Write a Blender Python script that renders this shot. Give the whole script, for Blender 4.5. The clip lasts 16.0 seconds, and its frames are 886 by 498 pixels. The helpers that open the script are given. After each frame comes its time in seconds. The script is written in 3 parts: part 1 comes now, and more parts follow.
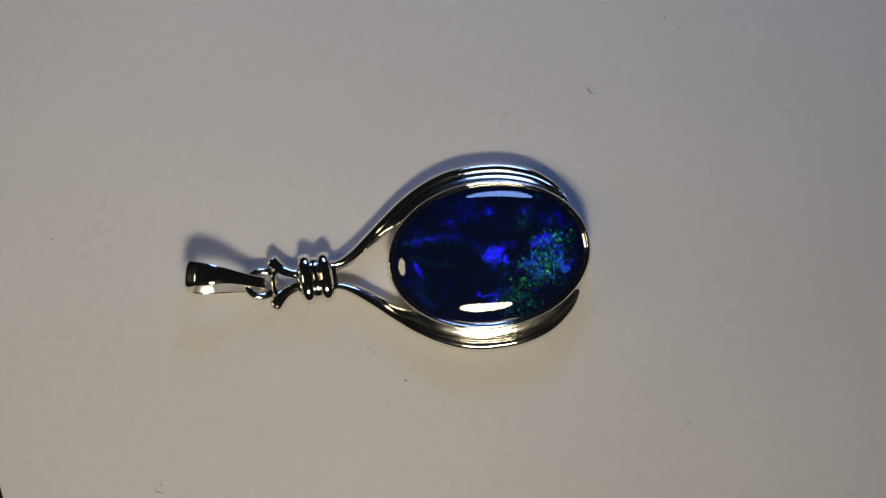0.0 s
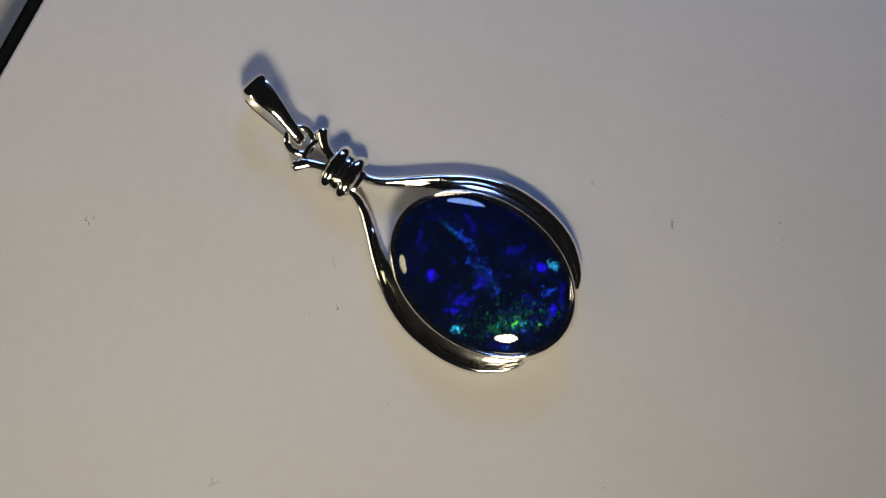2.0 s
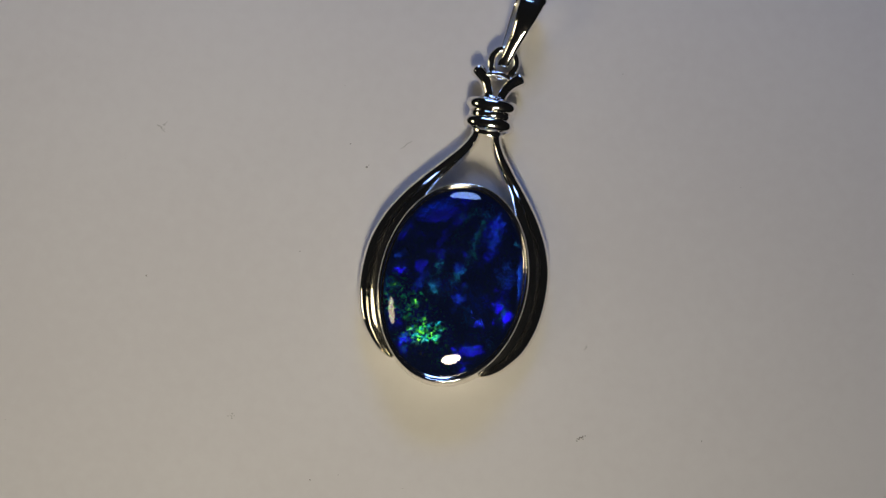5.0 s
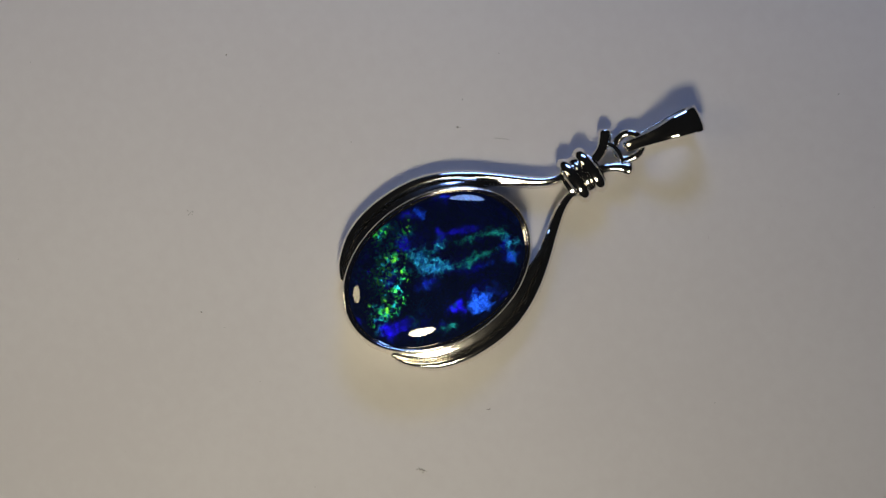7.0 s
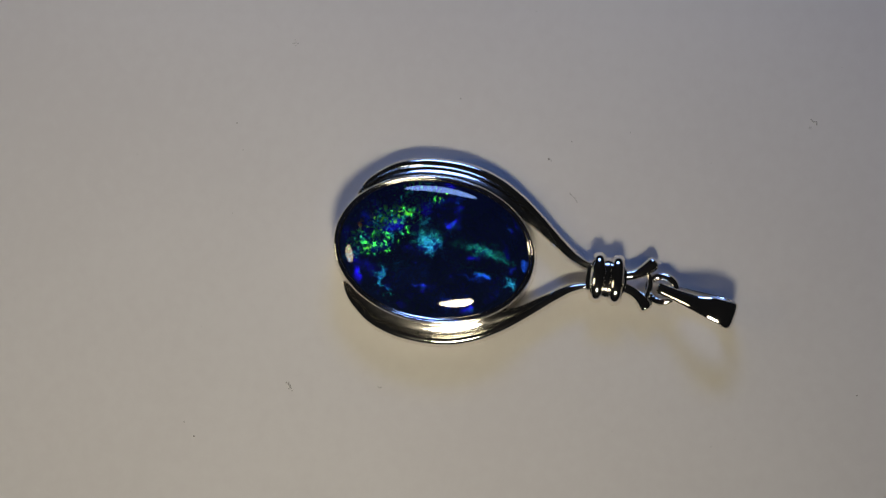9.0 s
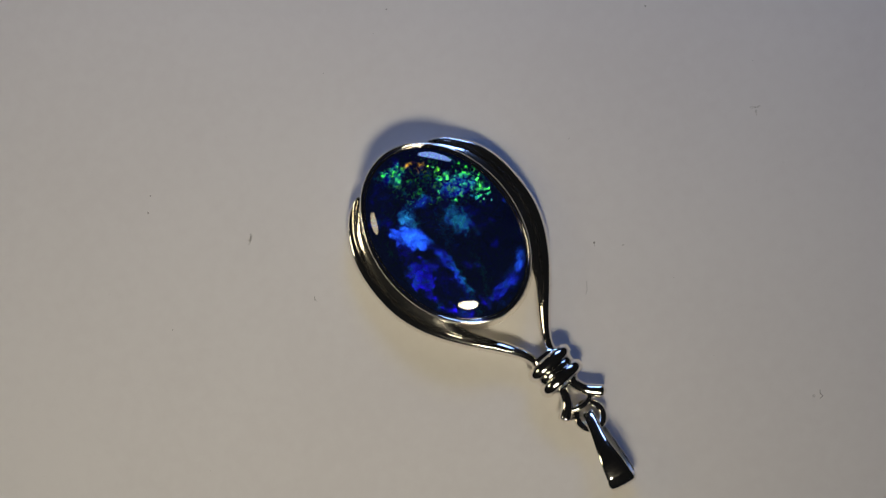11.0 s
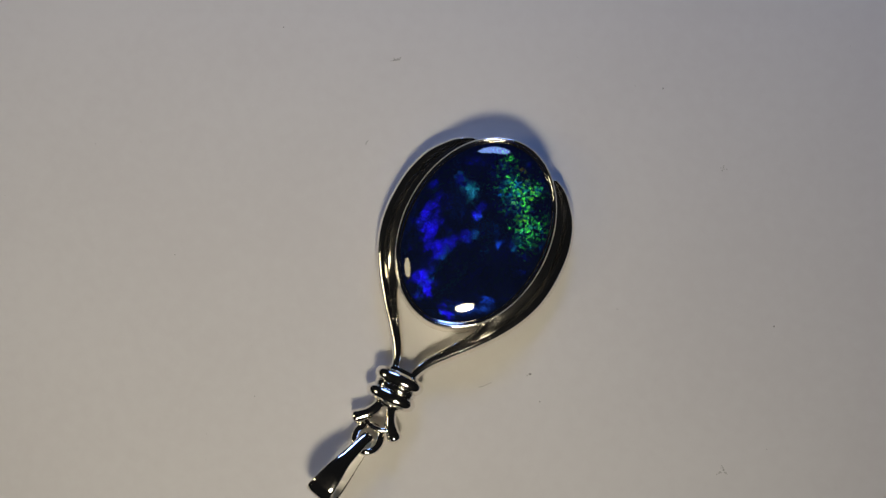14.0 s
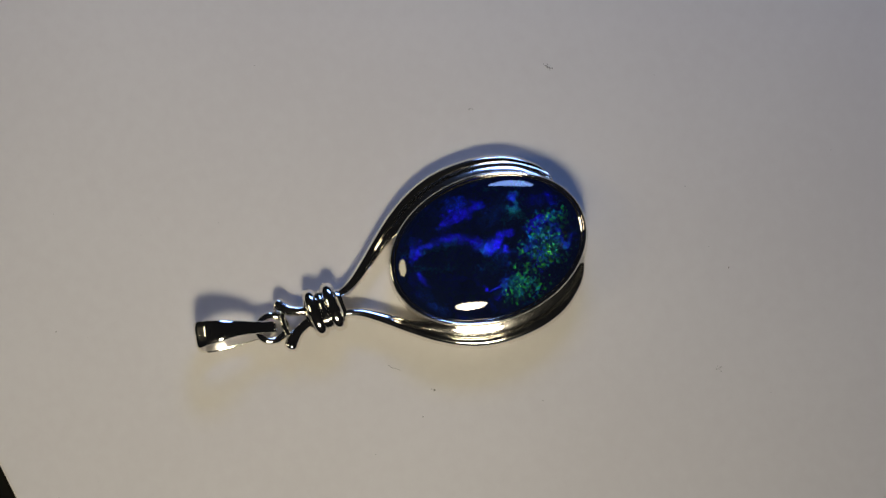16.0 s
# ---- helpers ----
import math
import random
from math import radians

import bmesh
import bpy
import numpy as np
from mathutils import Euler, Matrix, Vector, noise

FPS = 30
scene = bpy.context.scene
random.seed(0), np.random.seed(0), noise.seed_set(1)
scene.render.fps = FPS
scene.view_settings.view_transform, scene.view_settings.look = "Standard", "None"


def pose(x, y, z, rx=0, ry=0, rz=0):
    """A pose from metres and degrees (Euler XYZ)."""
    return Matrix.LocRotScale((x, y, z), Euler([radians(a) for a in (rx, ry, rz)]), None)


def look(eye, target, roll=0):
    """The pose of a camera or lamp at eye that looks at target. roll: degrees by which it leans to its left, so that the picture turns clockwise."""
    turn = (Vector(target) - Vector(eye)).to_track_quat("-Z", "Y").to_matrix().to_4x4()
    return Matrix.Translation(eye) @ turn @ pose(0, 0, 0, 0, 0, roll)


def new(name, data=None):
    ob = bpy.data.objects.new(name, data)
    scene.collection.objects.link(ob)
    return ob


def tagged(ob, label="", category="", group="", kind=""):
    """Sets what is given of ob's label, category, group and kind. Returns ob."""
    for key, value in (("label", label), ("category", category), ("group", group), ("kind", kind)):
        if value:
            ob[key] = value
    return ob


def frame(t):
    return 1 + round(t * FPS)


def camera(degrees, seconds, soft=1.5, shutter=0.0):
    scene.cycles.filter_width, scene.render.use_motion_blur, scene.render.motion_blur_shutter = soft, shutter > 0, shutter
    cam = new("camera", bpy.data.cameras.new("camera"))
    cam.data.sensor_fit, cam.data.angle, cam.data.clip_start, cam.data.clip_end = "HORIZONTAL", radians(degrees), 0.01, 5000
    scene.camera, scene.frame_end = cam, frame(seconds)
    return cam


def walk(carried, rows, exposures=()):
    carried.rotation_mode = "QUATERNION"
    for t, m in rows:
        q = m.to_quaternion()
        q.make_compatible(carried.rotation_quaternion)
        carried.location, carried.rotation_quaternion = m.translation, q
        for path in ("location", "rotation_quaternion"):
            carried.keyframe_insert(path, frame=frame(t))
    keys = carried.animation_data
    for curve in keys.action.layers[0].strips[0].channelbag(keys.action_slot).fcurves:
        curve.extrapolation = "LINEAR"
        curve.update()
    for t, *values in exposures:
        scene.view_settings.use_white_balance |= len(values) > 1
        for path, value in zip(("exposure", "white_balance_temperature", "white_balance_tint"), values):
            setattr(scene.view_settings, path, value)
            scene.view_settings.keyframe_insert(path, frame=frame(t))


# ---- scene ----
cam = camera(30, 16.0, soft=1.45)
walk(cam, [(0, pose(0.001737, -0.011743, 0.133649, 5.3652, 1.3946)), (16, pose(0.001737, -0.011743, 0.133649, 5.3652, 1.3946))],
     [(0, -0.12), (1.5, -0.04), (2.5, 0.05), (4, 0.0), (7, -0.08), (9, -0.13), (11.5, -0.06), (12.5, 0.0), (16, 0.0)])

# ---- light ----
MM = 0.001
world = bpy.data.worlds.new("dark_room")
scene.world = world
world.use_nodes = True
world.node_tree.nodes["Background"].inputs["Color"].default_value = (0.9, 0.92, 1.0, 1)
world.node_tree.nodes["Background"].inputs["Strength"].default_value = 0.006


def lamp(name, zenith, azimuth, distance, size, colour, power, aim=(0, 0, 0), spread=180):
    """A small lamp head above the plate: angles in degrees, sizes in metres."""
    z, a = radians(zenith), radians(azimuth)
    data = bpy.data.lights.new(name, "AREA")
    data.shape, (data.size, data.size_y), data.color, data.energy = "ELLIPSE", size, colour, power
    data.spread = radians(spread)
    ob = new(name, data)
    eye = Vector((math.sin(z) * math.cos(a), math.sin(z) * math.sin(a), math.cos(z))) * distance
    ob.matrix_world = look(eye, aim)
    return ob


lamp("warm_lamp", 38, -87, 0.17, (0.048, 0.033), (1.0, 0.885, 0.66), 0.031, (-0.022, 0.016, 0), 80)
lamp("cool_lamp", 59, 86, 0.17, (0.074, 0.032), (0.25, 0.42, 1.0), 0.079, (-0.01, 0.004, 0))
lamp("side_lamp", 54, 183, 0.19, (0.048, 0.034), (1.0, 0.86, 0.56), 0.034)


# ---- materials ----
def material(name):
    m = bpy.data.materials.new(name)
    m.use_nodes = True
    return m, m.node_tree, m.node_tree.nodes["Principled BSDF"]


class Graph:
    """Short forms for the nodes that the materials use."""

    def __init__(self, tree):
        self.t = tree

    def put(self, socket, value):
        if isinstance(value, bpy.types.NodeSocket):
            self.t.links.new(value, socket)
        else:
            socket.default_value = value

    def math(self, op, a, b=0.0, clamp=False):
        n = self.t.nodes.new("ShaderNodeMath")
        n.operation, n.use_clamp = op, clamp
        self.put(n.inputs[0], a)
        self.put(n.inputs[1], b)
        return n.outputs[0]

    def vec(self, op, a, b=(0, 0, 0), scale=None):
        n = self.t.nodes.new("ShaderNodeVectorMath")
        n.operation = op
        self.put(n.inputs[0], a)
        self.put(n.inputs[1], b)
        if scale is not None:
            self.put(n.inputs["Scale"], scale)
        return n.outputs["Value"] if op == "LENGTH" else n.outputs[0]

    def coords(self):
        return self.t.nodes.new("ShaderNodeTexCoord").outputs["Object"]

    def noise(self, v, scale, detail=4, rough=0.55, colour=False):
        n = self.t.nodes.new("ShaderNodeTexNoise")
        self.put(n.inputs["Vector"], v)
        for key, value in (("Scale", scale), ("Detail", detail), ("Roughness", rough)):
            self.put(n.inputs[key], value)
        return n.outputs["Color" if colour else "Fac"]

    def cells(self, v, scale):
        n = self.t.nodes.new("ShaderNodeTexVoronoi")
        self.put(n.inputs["Vector"], v)
        n.inputs["Scale"].default_value = scale
        return n.outputs["Color"], n.outputs["Distance"]

    def step(self, v, low, high, to_low=0.0, to_high=1.0):
        n = self.t.nodes.new("ShaderNodeMapRange")
        n.interpolation_type = "SMOOTHSTEP"
        for i, x in enumerate((v, low, high, to_low, to_high)):
            self.put(n.inputs[i], x)
        return n.outputs[0]

    def mix(self, f, a, b):
        n = self.t.nodes.new("ShaderNodeMix")
        n.data_type = "RGBA"
        self.put(n.inputs[0], f)
        self.put(n.inputs[6], a)
        self.put(n.inputs[7], b)
        return n.outputs[2]

    def split(self, v):
        n = self.t.nodes.new("ShaderNodeSeparateXYZ")
        self.put(n.inputs[0], v)
        return n.outputs

    def join(self, x, y, z):
        n = self.t.nodes.new("ShaderNodeCombineXYZ")
        for i, v in enumerate((x, y, z)):
            self.put(n.inputs[i], v)
        return n.outputs[0]

    def bump(self, height, strength, distance):
        n = self.t.nodes.new("ShaderNodeBump")
        n.inputs["Strength"].default_value, n.inputs["Distance"].default_value = strength, distance
        self.put(n.inputs["Height"], height)
        return n.outputs[0]


def plate_white():
    m, t, b = material("white_plate")
    g = Graph(t)
    v = g.coords()
    big = g.noise(v, 38, 3)
    fine = g.noise(v, 900, 4)
    tone = g.math("ADD", g.math("MULTIPLY", big, 0.6), g.math("MULTIPLY", fine, 0.4))
    g.put(b.inputs["Base Color"], g.mix(g.step(tone, 0.35, 0.65), (0.735, 0.715, 0.705, 1), (0.765, 0.75, 0.74, 1)))
    g.put(b.inputs["Roughness"], g.step(big, 0.3, 0.7, 0.42, 0.52))
    g.put(b.inputs["Normal"], g.bump(fine, 0.05, 0.00005))
    b.inputs["Specular IOR Level"].default_value = 0.25
    return m


def black_edge():
    m, t, b = material("black_edge")
    g = Graph(t)
    n = g.noise(g.coords(), 700, 4)
    g.put(b.inputs["Base Color"], g.mix(n, (0.003, 0.003, 0.003, 1), (0.008, 0.008, 0.007, 1)))
    b.inputs["Roughness"].default_value = 0.8
    b.inputs["Specular IOR Level"].default_value = 0.12
    return m


def table_stone():
    m, t, b = material("table_stone")
    g = Graph(t)
    v = g.coords()
    a = g.noise(v, 55, 5, 0.6)
    c = g.noise(v, 260, 4)
    col = g.mix(g.step(a, 0.44, 0.56), (0.55, 0.53, 0.46, 1), (0.9, 0.85, 0.62, 1))
    g.put(b.inputs["Base Color"], g.mix(g.math("MULTIPLY", c, 0.4), col, (0.3, 0.28, 0.2, 1)))
    b.inputs["Roughness"].default_value = 0.4
    return m


def silver(name, rough, uneven):
    m, t, b = material(name)
    g = Graph(t)
    v = g.coords()
    fine = g.noise(v, 5200, 4, 0.6)
    big = g.noise(v, 420, 3)
    b.inputs["Metallic"].default_value = 1.0
    g.put(b.inputs["Base Color"], g.mix(big, (0.87, 0.84, 0.77, 1), (0.93, 0.905, 0.86, 1)))
    g.put(b.inputs["Roughness"], g.step(g.math("ADD", g.math("MULTIPLY", fine, 0.6), g.math("MULTIPLY", big, 0.4)), 0.3, 0.7, rough * (1 - uneven), rough * (1 + uneven)))
    g.put(b.inputs["Normal"], g.bump(g.math("ADD", fine, big), 0.06, 0.00001))
    return m


# play of colour
VIOLET, AZURE, CYAN, TEAL = (0.003, 0.0006, 0.38, 1), (0.002, 0.02, 0.32, 1), (0.01, 0.17, 0.42, 1), (0.004, 0.105, 0.13, 1)
ICE, GREEN, AMBER = (0.005, 0.045, 0.48, 1), (0.019, 0.33, 0.035, 1), (0.16, 0.09, 0.004, 1)


def sheet_group(name, specks):
    """Lays one sheet of colour over the face, colour and cover that it is given."""
    tree = bpy.data.node_groups.new(name, "ShaderNodeTree")
    kinds = dict(Place="Vector", Middle="Vector", Turn="Vector", Size="Vector", Lean="Vector", Jitter="Vector", Tint="Color", Gain="Float", Face="Vector", Colour="Color", Cover="Float")
    kinds.update(dict(Sparkle="Float") if specks else dict(Seed="Vector", Grain="Float", Rough="Float", Solid="Float", Torn="Float", Sheen="Float"))
    for key, kind in kinds.items():
        tree.interface.new_socket(key, in_out="INPUT", socket_type="NodeSocket" + kind)
    for key in ("Face", "Colour", "Cover"):
        tree.interface.new_socket(key, in_out="OUTPUT", socket_type="NodeSocket" + kinds[key])
    g = Graph(tree)
    i, o = tree.nodes.new("NodeGroupInput").outputs, tree.nodes.new("NodeGroupOutput").inputs
    n = tree.nodes.new("ShaderNodeMapping")
    n.vector_type = "TEXTURE"
    for key, source in (("Vector", "Place"), ("Location", "Middle"), ("Rotation", "Turn"), ("Scale", "Size")):
        g.put(n.inputs[key], i[source])
    middle = g.math("SUBTRACT", 1.0, g.vec("LENGTH", n.outputs[0]))
    if specks:
        cover = g.step(g.math("ADD", g.math("MULTIPLY", middle, 0.3), i["Sparkle"]), 0.82, 1.0)
    else:
        grain = g.noise(g.vec("ADD", n.outputs[0], i["Seed"]), i["Grain"], 6, i["Rough"])
        uneven = g.math("MULTIPLY", g.math("SUBTRACT", grain, 0.5), i["Torn"])
        core = g.step(g.math("ADD", g.math("MULTIPLY", middle, i["Solid"]), uneven), 0.02, 0.62, 0.0, 0.9)
        cover = g.math("ADD", g.math("MULTIPLY", core, i["Sheen"]), g.step(middle, -0.35, 0.7, 0.0, 0.1))
    g.put(o["Face"], g.mix(g.step(cover, 0.02, 0.3), i["Face"], g.vec("ADD", i["Jitter"], i["Lean"])))
    g.put(o["Colour"], g.mix(cover, i["Colour"], g.vec("SCALE", i["Tint"], scale=i["Gain"])))
    g.put(o["Cover"], g.math("MAXIMUM", i["Cover"], cover))
    return tree


def opal():
    """Dark body over four depths of thin tilted colour sheets, laid out to fit the camera's view, under a clear
    polished surface.
    """
    m, t, b = material("black_opal")
    g = Graph(t)
    mm = g.vec("SCALE", g.coords(), scale=1000.0)
    flat = g.vec("MULTIPLY", mm, (1, 1, 0))
    ragged = g.vec("SCALE", g.vec("SUBTRACT", g.noise(flat, 1.7, 5, 0.62, True), (0.5, 0.5, 0.5)), scale=1.5)
    torn = g.vec("MULTIPLY", g.vec("ADD", flat, ragged), (1, 1, 0))
    near = g.vec("MULTIPLY", g.vec("ADD", flat, g.vec("SCALE", ragged, scale=0.5)), (1, 1, 0))
    cell, _ = g.cells(g.vec("ADD", flat, g.vec("SCALE", ragged, scale=0.5)), 5.2)
    shard, hue_a, hue_b = g.split(cell)
    sparkle = g.math("ADD", g.math("MULTIPLY", shard, 0.36), g.math("MULTIPLY", g.noise(torn, 2.4, 6, 0.75), 1.05))
    sheen = g.step(g.noise(g.vec("MULTIPLY", torn, (1.0, 1.6, 1)), 3.4, 4, 0.7), 0.32, 0.62, 0.35, 1.0)
    hue = g.noise(flat, 1.3, 4, 0.6)

    def flake(colour, spread):
        return g.vec("MULTIPLY", g.vec("SUBTRACT", colour, (0.5, 0.5, 0.5)), (spread, spread, 0))

    jitter = g.vec("ADD", flake(cell, 0.05), flake(g.noise(flat, 1.4, 4, 0.6, True), 0.24))
    twinkle = g.vec("ADD", flake(cell, 0.28), flake(g.noise(flat, 3.0, 3, 0.6, True), 0.4))
    leaf = g.mix(g.step(hue_a, 0.4, 0.7), (0.003, 0.09, 0.15, 1), GREEN)
    leaf = g.mix(g.step(hue_b, 0.82, 0.88), leaf, (0.05, 0.34, 0.01, 1))

    # four depths: face, colour, cover; the first also holds a faint restless ground
    ground = g.mix(g.step(hue, 0.48, 0.62), VIOLET, (0.002, 0.02, 0.16, 1))
    faint = g.math("MULTIPLY", g.step(g.noise(torn, 0.6, 5, 0.6), 0.32, 0.6), 0.8)
    restless = g.vec("ADD", flake(g.noise(torn, 0.45, 3, 0.5, True), 1.7), (0.05, 0.0, 0))
    depths = [[restless, ground, faint]] + [[(0, 0, 0), (0, 0, 0, 1), 0.0] for _ in range(3)]
    seed = 0

    wisp, fleck = sheet_group("colour_sheet", False), sheet_group("colour_flecks", True)

    def sheet(depth, tint, cx, cy, along, across, turn, lean, gain=1.0):
        """One sheet, fitted to the camera's view: its middle and half widths in mm, its turn, and the way its face
        leans.
        """
        nonlocal seed
        seed += 1
        specks, soft = tint in (GREEN, AMBER), tint in (VIOLET, ICE)
        n = t.nodes.new("ShaderNodeGroup")
        n.node_tree = fleck if specks else wisp
        d = depths[depth]
        face = (0.285 * math.cos(radians(lean)), 0.285 * math.sin(radians(lean)), 0)
        given = {"Place": flat if specks else near if soft else torn, "Middle": (cx, cy, 0), "Turn": (0, 0, radians(turn)), "Size": (along, across, 1), "Lean": face, "Jitter": twinkle if specks else jitter,
                 "Tint": leaf if tint == GREEN else tint, "Gain": gain, "Face": d[0], "Colour": d[1], "Cover": d[2]}
        if specks:
            given["Sparkle"] = sparkle
        else:
            given.update(Seed=(seed * 3.7, seed * 1.9, seed * 0.7), Grain=max(0.5, min(1.3, along * 0.9)) * (2.1 if soft else 3.0), Rough=0.6 if soft else 0.7,
                         Solid=0.95 if soft else 0.6, Torn=2.0 if soft else 2.9, Sheen=sheen)
        for key, value in given.items():
            g.put(n.inputs[key], value)
        depths[depth] = [n.outputs["Face"], n.outputs["Colour"], n.outputs["Cover"]]

    # places, sizes and leans set so each sheet flashes where the camera sees it
    sheet(0, VIOLET, -0.1, -0.3, 1.11, 0.69, -67, 176, 1.2)
    sheet(0, VIOLET, -1.1, -1.1, 1.02, 0.51, -27, 176, 1.2)
    sheet(0, VIOLET, -3.1, 0.8, 0.88, 0.37, 83, 176)
    sheet(0, VIOLET, 1.6, 4.3, 2.31, 0.42, 88, 176, 0.6)
    sheet(0, VIOLET, 2.8, 2.4, 2.08, 0.42, -77, 176, 0.5)
    sheet(0, VIOLET, -1.7, 5.1, 2.08, 0.42, 28, 176, 0.8)
    sheet(0, VIOLET, 0.5, -4.3, 1.48, 0.55, -77, 176, 0.7)
    sheet(0, TEAL, -1.3, -4.3, 2.54, 1.76, -77, 176, 0.25)
    sheet(0, GREEN, -1.1, -4.3, 2.40, 1.66, -77, 176, 0.5)
    sheet(0, GREEN, -3.4, -2.4, 1.39, 1.02, 83, 176, 0.65)
    sheet(0, TEAL, 1.2, 4.1, 2.31, 0.42, 81, 264)
    sheet(0, AZURE, 2.5, 4.2, 2.31, 0.69, 83, 264, 0.8)
    sheet(0, CYAN, 4.5, 4.0, 0.60, 0.42, -9, 264)
    sheet(0, ICE, 5.2, 1.3, 2.50, 0.37, -81, 264)
    sheet(0, AZURE, 0.2, 1.1, 0.65, 0.51, 61, 264)
    sheet(0, AZURE, -2.5, -0.5, 1.39, 0.60, 71, 264, 0.7)
    sheet(0, AZURE, 0.8, -1.2, 0.60, 0.51, -9, 264)
    sheet(0, VIOLET, 2.5, -2.4, 1.39, 0.97, 1, 264, 1.1)
    sheet(0, VIOLET, 3.9, -1.3, 0.60, 0.51, -9, 264)
    sheet(0, VIOLET, 2.1, -0.4, 0.92, 0.28, -69, 264)
    sheet(0, VIOLET, -2.3, 5.0, 2.31, 0.74, 16, 264, 0.3)
    sheet(0, VIOLET, -2.8, 0.7, 0.74, 0.51, 71, 264)
    sheet(0, GREEN, -4.6, -1.4, 1.39, 1.11, -39, 264, 1.1)
    sheet(0, GREEN, -3.9, -2.8, 1.39, 0.92, -29, 264, 1.1)
    sheet(0, GREEN, -1.5, -4.3, 1.57, 1.20, -9, 264)
    sheet(0, VIOLET, 2.3, -5.1, 1.57, 0.51, 16, 264, 0.7)
    sheet(0, TEAL, -4.4, -1.6, 1.20, 0.74, -44, 264)
    sheet(0, GREEN, -4.6, -1.2, 0.92, 0.74, -9, 264, 1.4)
    sheet(0, GREEN, -4.0, -2.6, 0.92, 0.65, -9, 264, 1.4)
    sheet(0, ICE, 2.4, -1.2, 2.03, 1.06, -58, 67, 1.4)
    sheet(0, CYAN, 1.7, -2.7, 0.92, 0.92, -26, 67, 0.9)
    sheet(0, AZURE, -0.2, -3.0, 1.02, 0.65, -26, 67)
    sheet(0, TEAL, -1.4, -0.2, 1.57, 0.92, -86, 67)
    sheet(0, AZURE, 1.4, 2.7, 2.87, 0.42, -88, 67, 0.5)
    sheet(0, VIOLET, 3.5, 1.5, 1.29, 1.48, -26, 67, 0.12)
    sheet(0, ICE, -3.4, 5.4, 1.29, 0.55, 36, 67)
    sheet(0, AZURE, -1.0, 6.3, 1.57, 0.60, -1, 67, 0.6)
    sheet(0, GREEN, -3.7, -2.2, 2.59, 1.20, -51, 67, 0.62)
    sheet(0, GREEN, 0.4, -6.3, 1.57, 0.92, -26, 67, 0.43)
    sheet(0, VIOLET, -3.0, -2.2, 1.76, 0.92, -26, 67, 0.7)
    sheet(0, AMBER, -1.2, -6.0, 0.69, 0.42, -26, 67)
    sheet(1, VIOLET, 1.9, 3.9, 1.94, 0.42, -75, 198, 0.6)
    sheet(1, VIOLET, -0.7, 5.7, 1.29, 0.42, 25, 198, 0.8)
    sheet(1, VIOLET, -0.6, -0.4, 1.76, 0.69, 5, 198)
    sheet(1, VIOLET, -3.8, 0.2, 1.20, 0.51, -55, 198, 0.8)
    sheet(1, CYAN, 4.2, -4.5, 0.46, 0.37, -75, 198)
    sheet(1, AZURE, 1.9, -5.0, 0.92, 0.51, -45, 198)
    sheet(1, GREEN, -1.4, -4.6, 2.40, 1.11, -55, 198, 0.75)
    sheet(1, CYAN, 0.5, -5.7, 0.60, 0.42, -75, 198, 0.8)
    sheet(1, CYAN, -1.3, 1.1, 1.11, 0.37, -90, 318)
    sheet(1, CYAN, 0.3, 0.6, 1.20, 0.46, 70, 318)
    sheet(1, CYAN, -1.4, -0.7, 1.29, 0.42, -55, 318, 0.8)
    sheet(1, AZURE, 0.7, -1.3, 0.92, 0.51, 85, 318)
    sheet(1, TEAL, 1.1, 3.1, 2.03, 0.46, 83, 318)
    sheet(1, CYAN, 1.7, 5.7, 1.39, 0.46, -10, 318, 0.8)
    sheet(1, TEAL, 0.2, 5.4, 1.20, 0.32, 53, 318)
    sheet(1, AZURE, 2.4, 5.4, 0.92, 0.74, 45, 318)
    sheet(1, ICE, 4.1, 1.4, 1.57, 1.16, -75, 318, 1.1)
    sheet(1, TEAL, 4.4, -1.7, 0.74, 0.37, 75, 318)
    sheet(1, AZURE, -4.6, 1.3, 0.69, 0.60, 45, 318, 0.7)
    sheet(1, GREEN, -4.9, -2.1, 1.29, 0.92, -75, 318)
    sheet(1, GREEN, -2.5, -2.1, 1.20, 1.39, 45, 318)
    sheet(1, GREEN, -0.3, -3.7, 1.39, 0.65, 10, 318)
    sheet(1, VIOLET, -1.4, 3.3, 1.85, 0.42, 65, 318, 0.5)
    sheet(1, CYAN, 1.6, -2.3, 0.65, 0.92, -4, 89)
    sheet(1, AZURE, 1.8, -1.1, 1.76, 0.32, -64, 89)
    sheet(1, VIOLET, 3.2, -1.0, 1.11, 1.20, -4, 89, 0.6)
    sheet(1, ICE, -1.9, 5.9, 2.13, 0.65, 21, 89, 0.9)
    sheet(1, ICE, -3.6, 4.9, 0.88, 0.65, 26, 89, 0.9)
    sheet(1, AZURE, 1.7, 4.3, 2.40, 0.28, 84, 89, 0.5)
    sheet(1, VIOLET, 2.5, 3.3, 1.94, 1.20, 86, 89, 0.12)
    sheet(1, AZURE, 0.5, -5.1, 1.66, 1.20, 76, 89, 0.6)
    sheet(1, AZURE, -1.8, -3.1, 1.76, 1.57, -4, 89, 0.6)
    sheet(1, AMBER, -1.7, -5.4, 0.65, 0.65, -4, 89)
    sheet(1, GREEN, -4.3, -3.6, 1.11, 1.02, -4, 89, 0.62)
    sheet(1, GREEN, -3.5, -1.7, 1.39, 0.92, -4, 89, 0.62)
    sheet(2, AZURE, 1.4, 3.1, 2.13, 0.42, 84, 219)
    sheet(2, AZURE, -0.1, -0.5, 1.94, 0.92, 76, 219, 0.7)
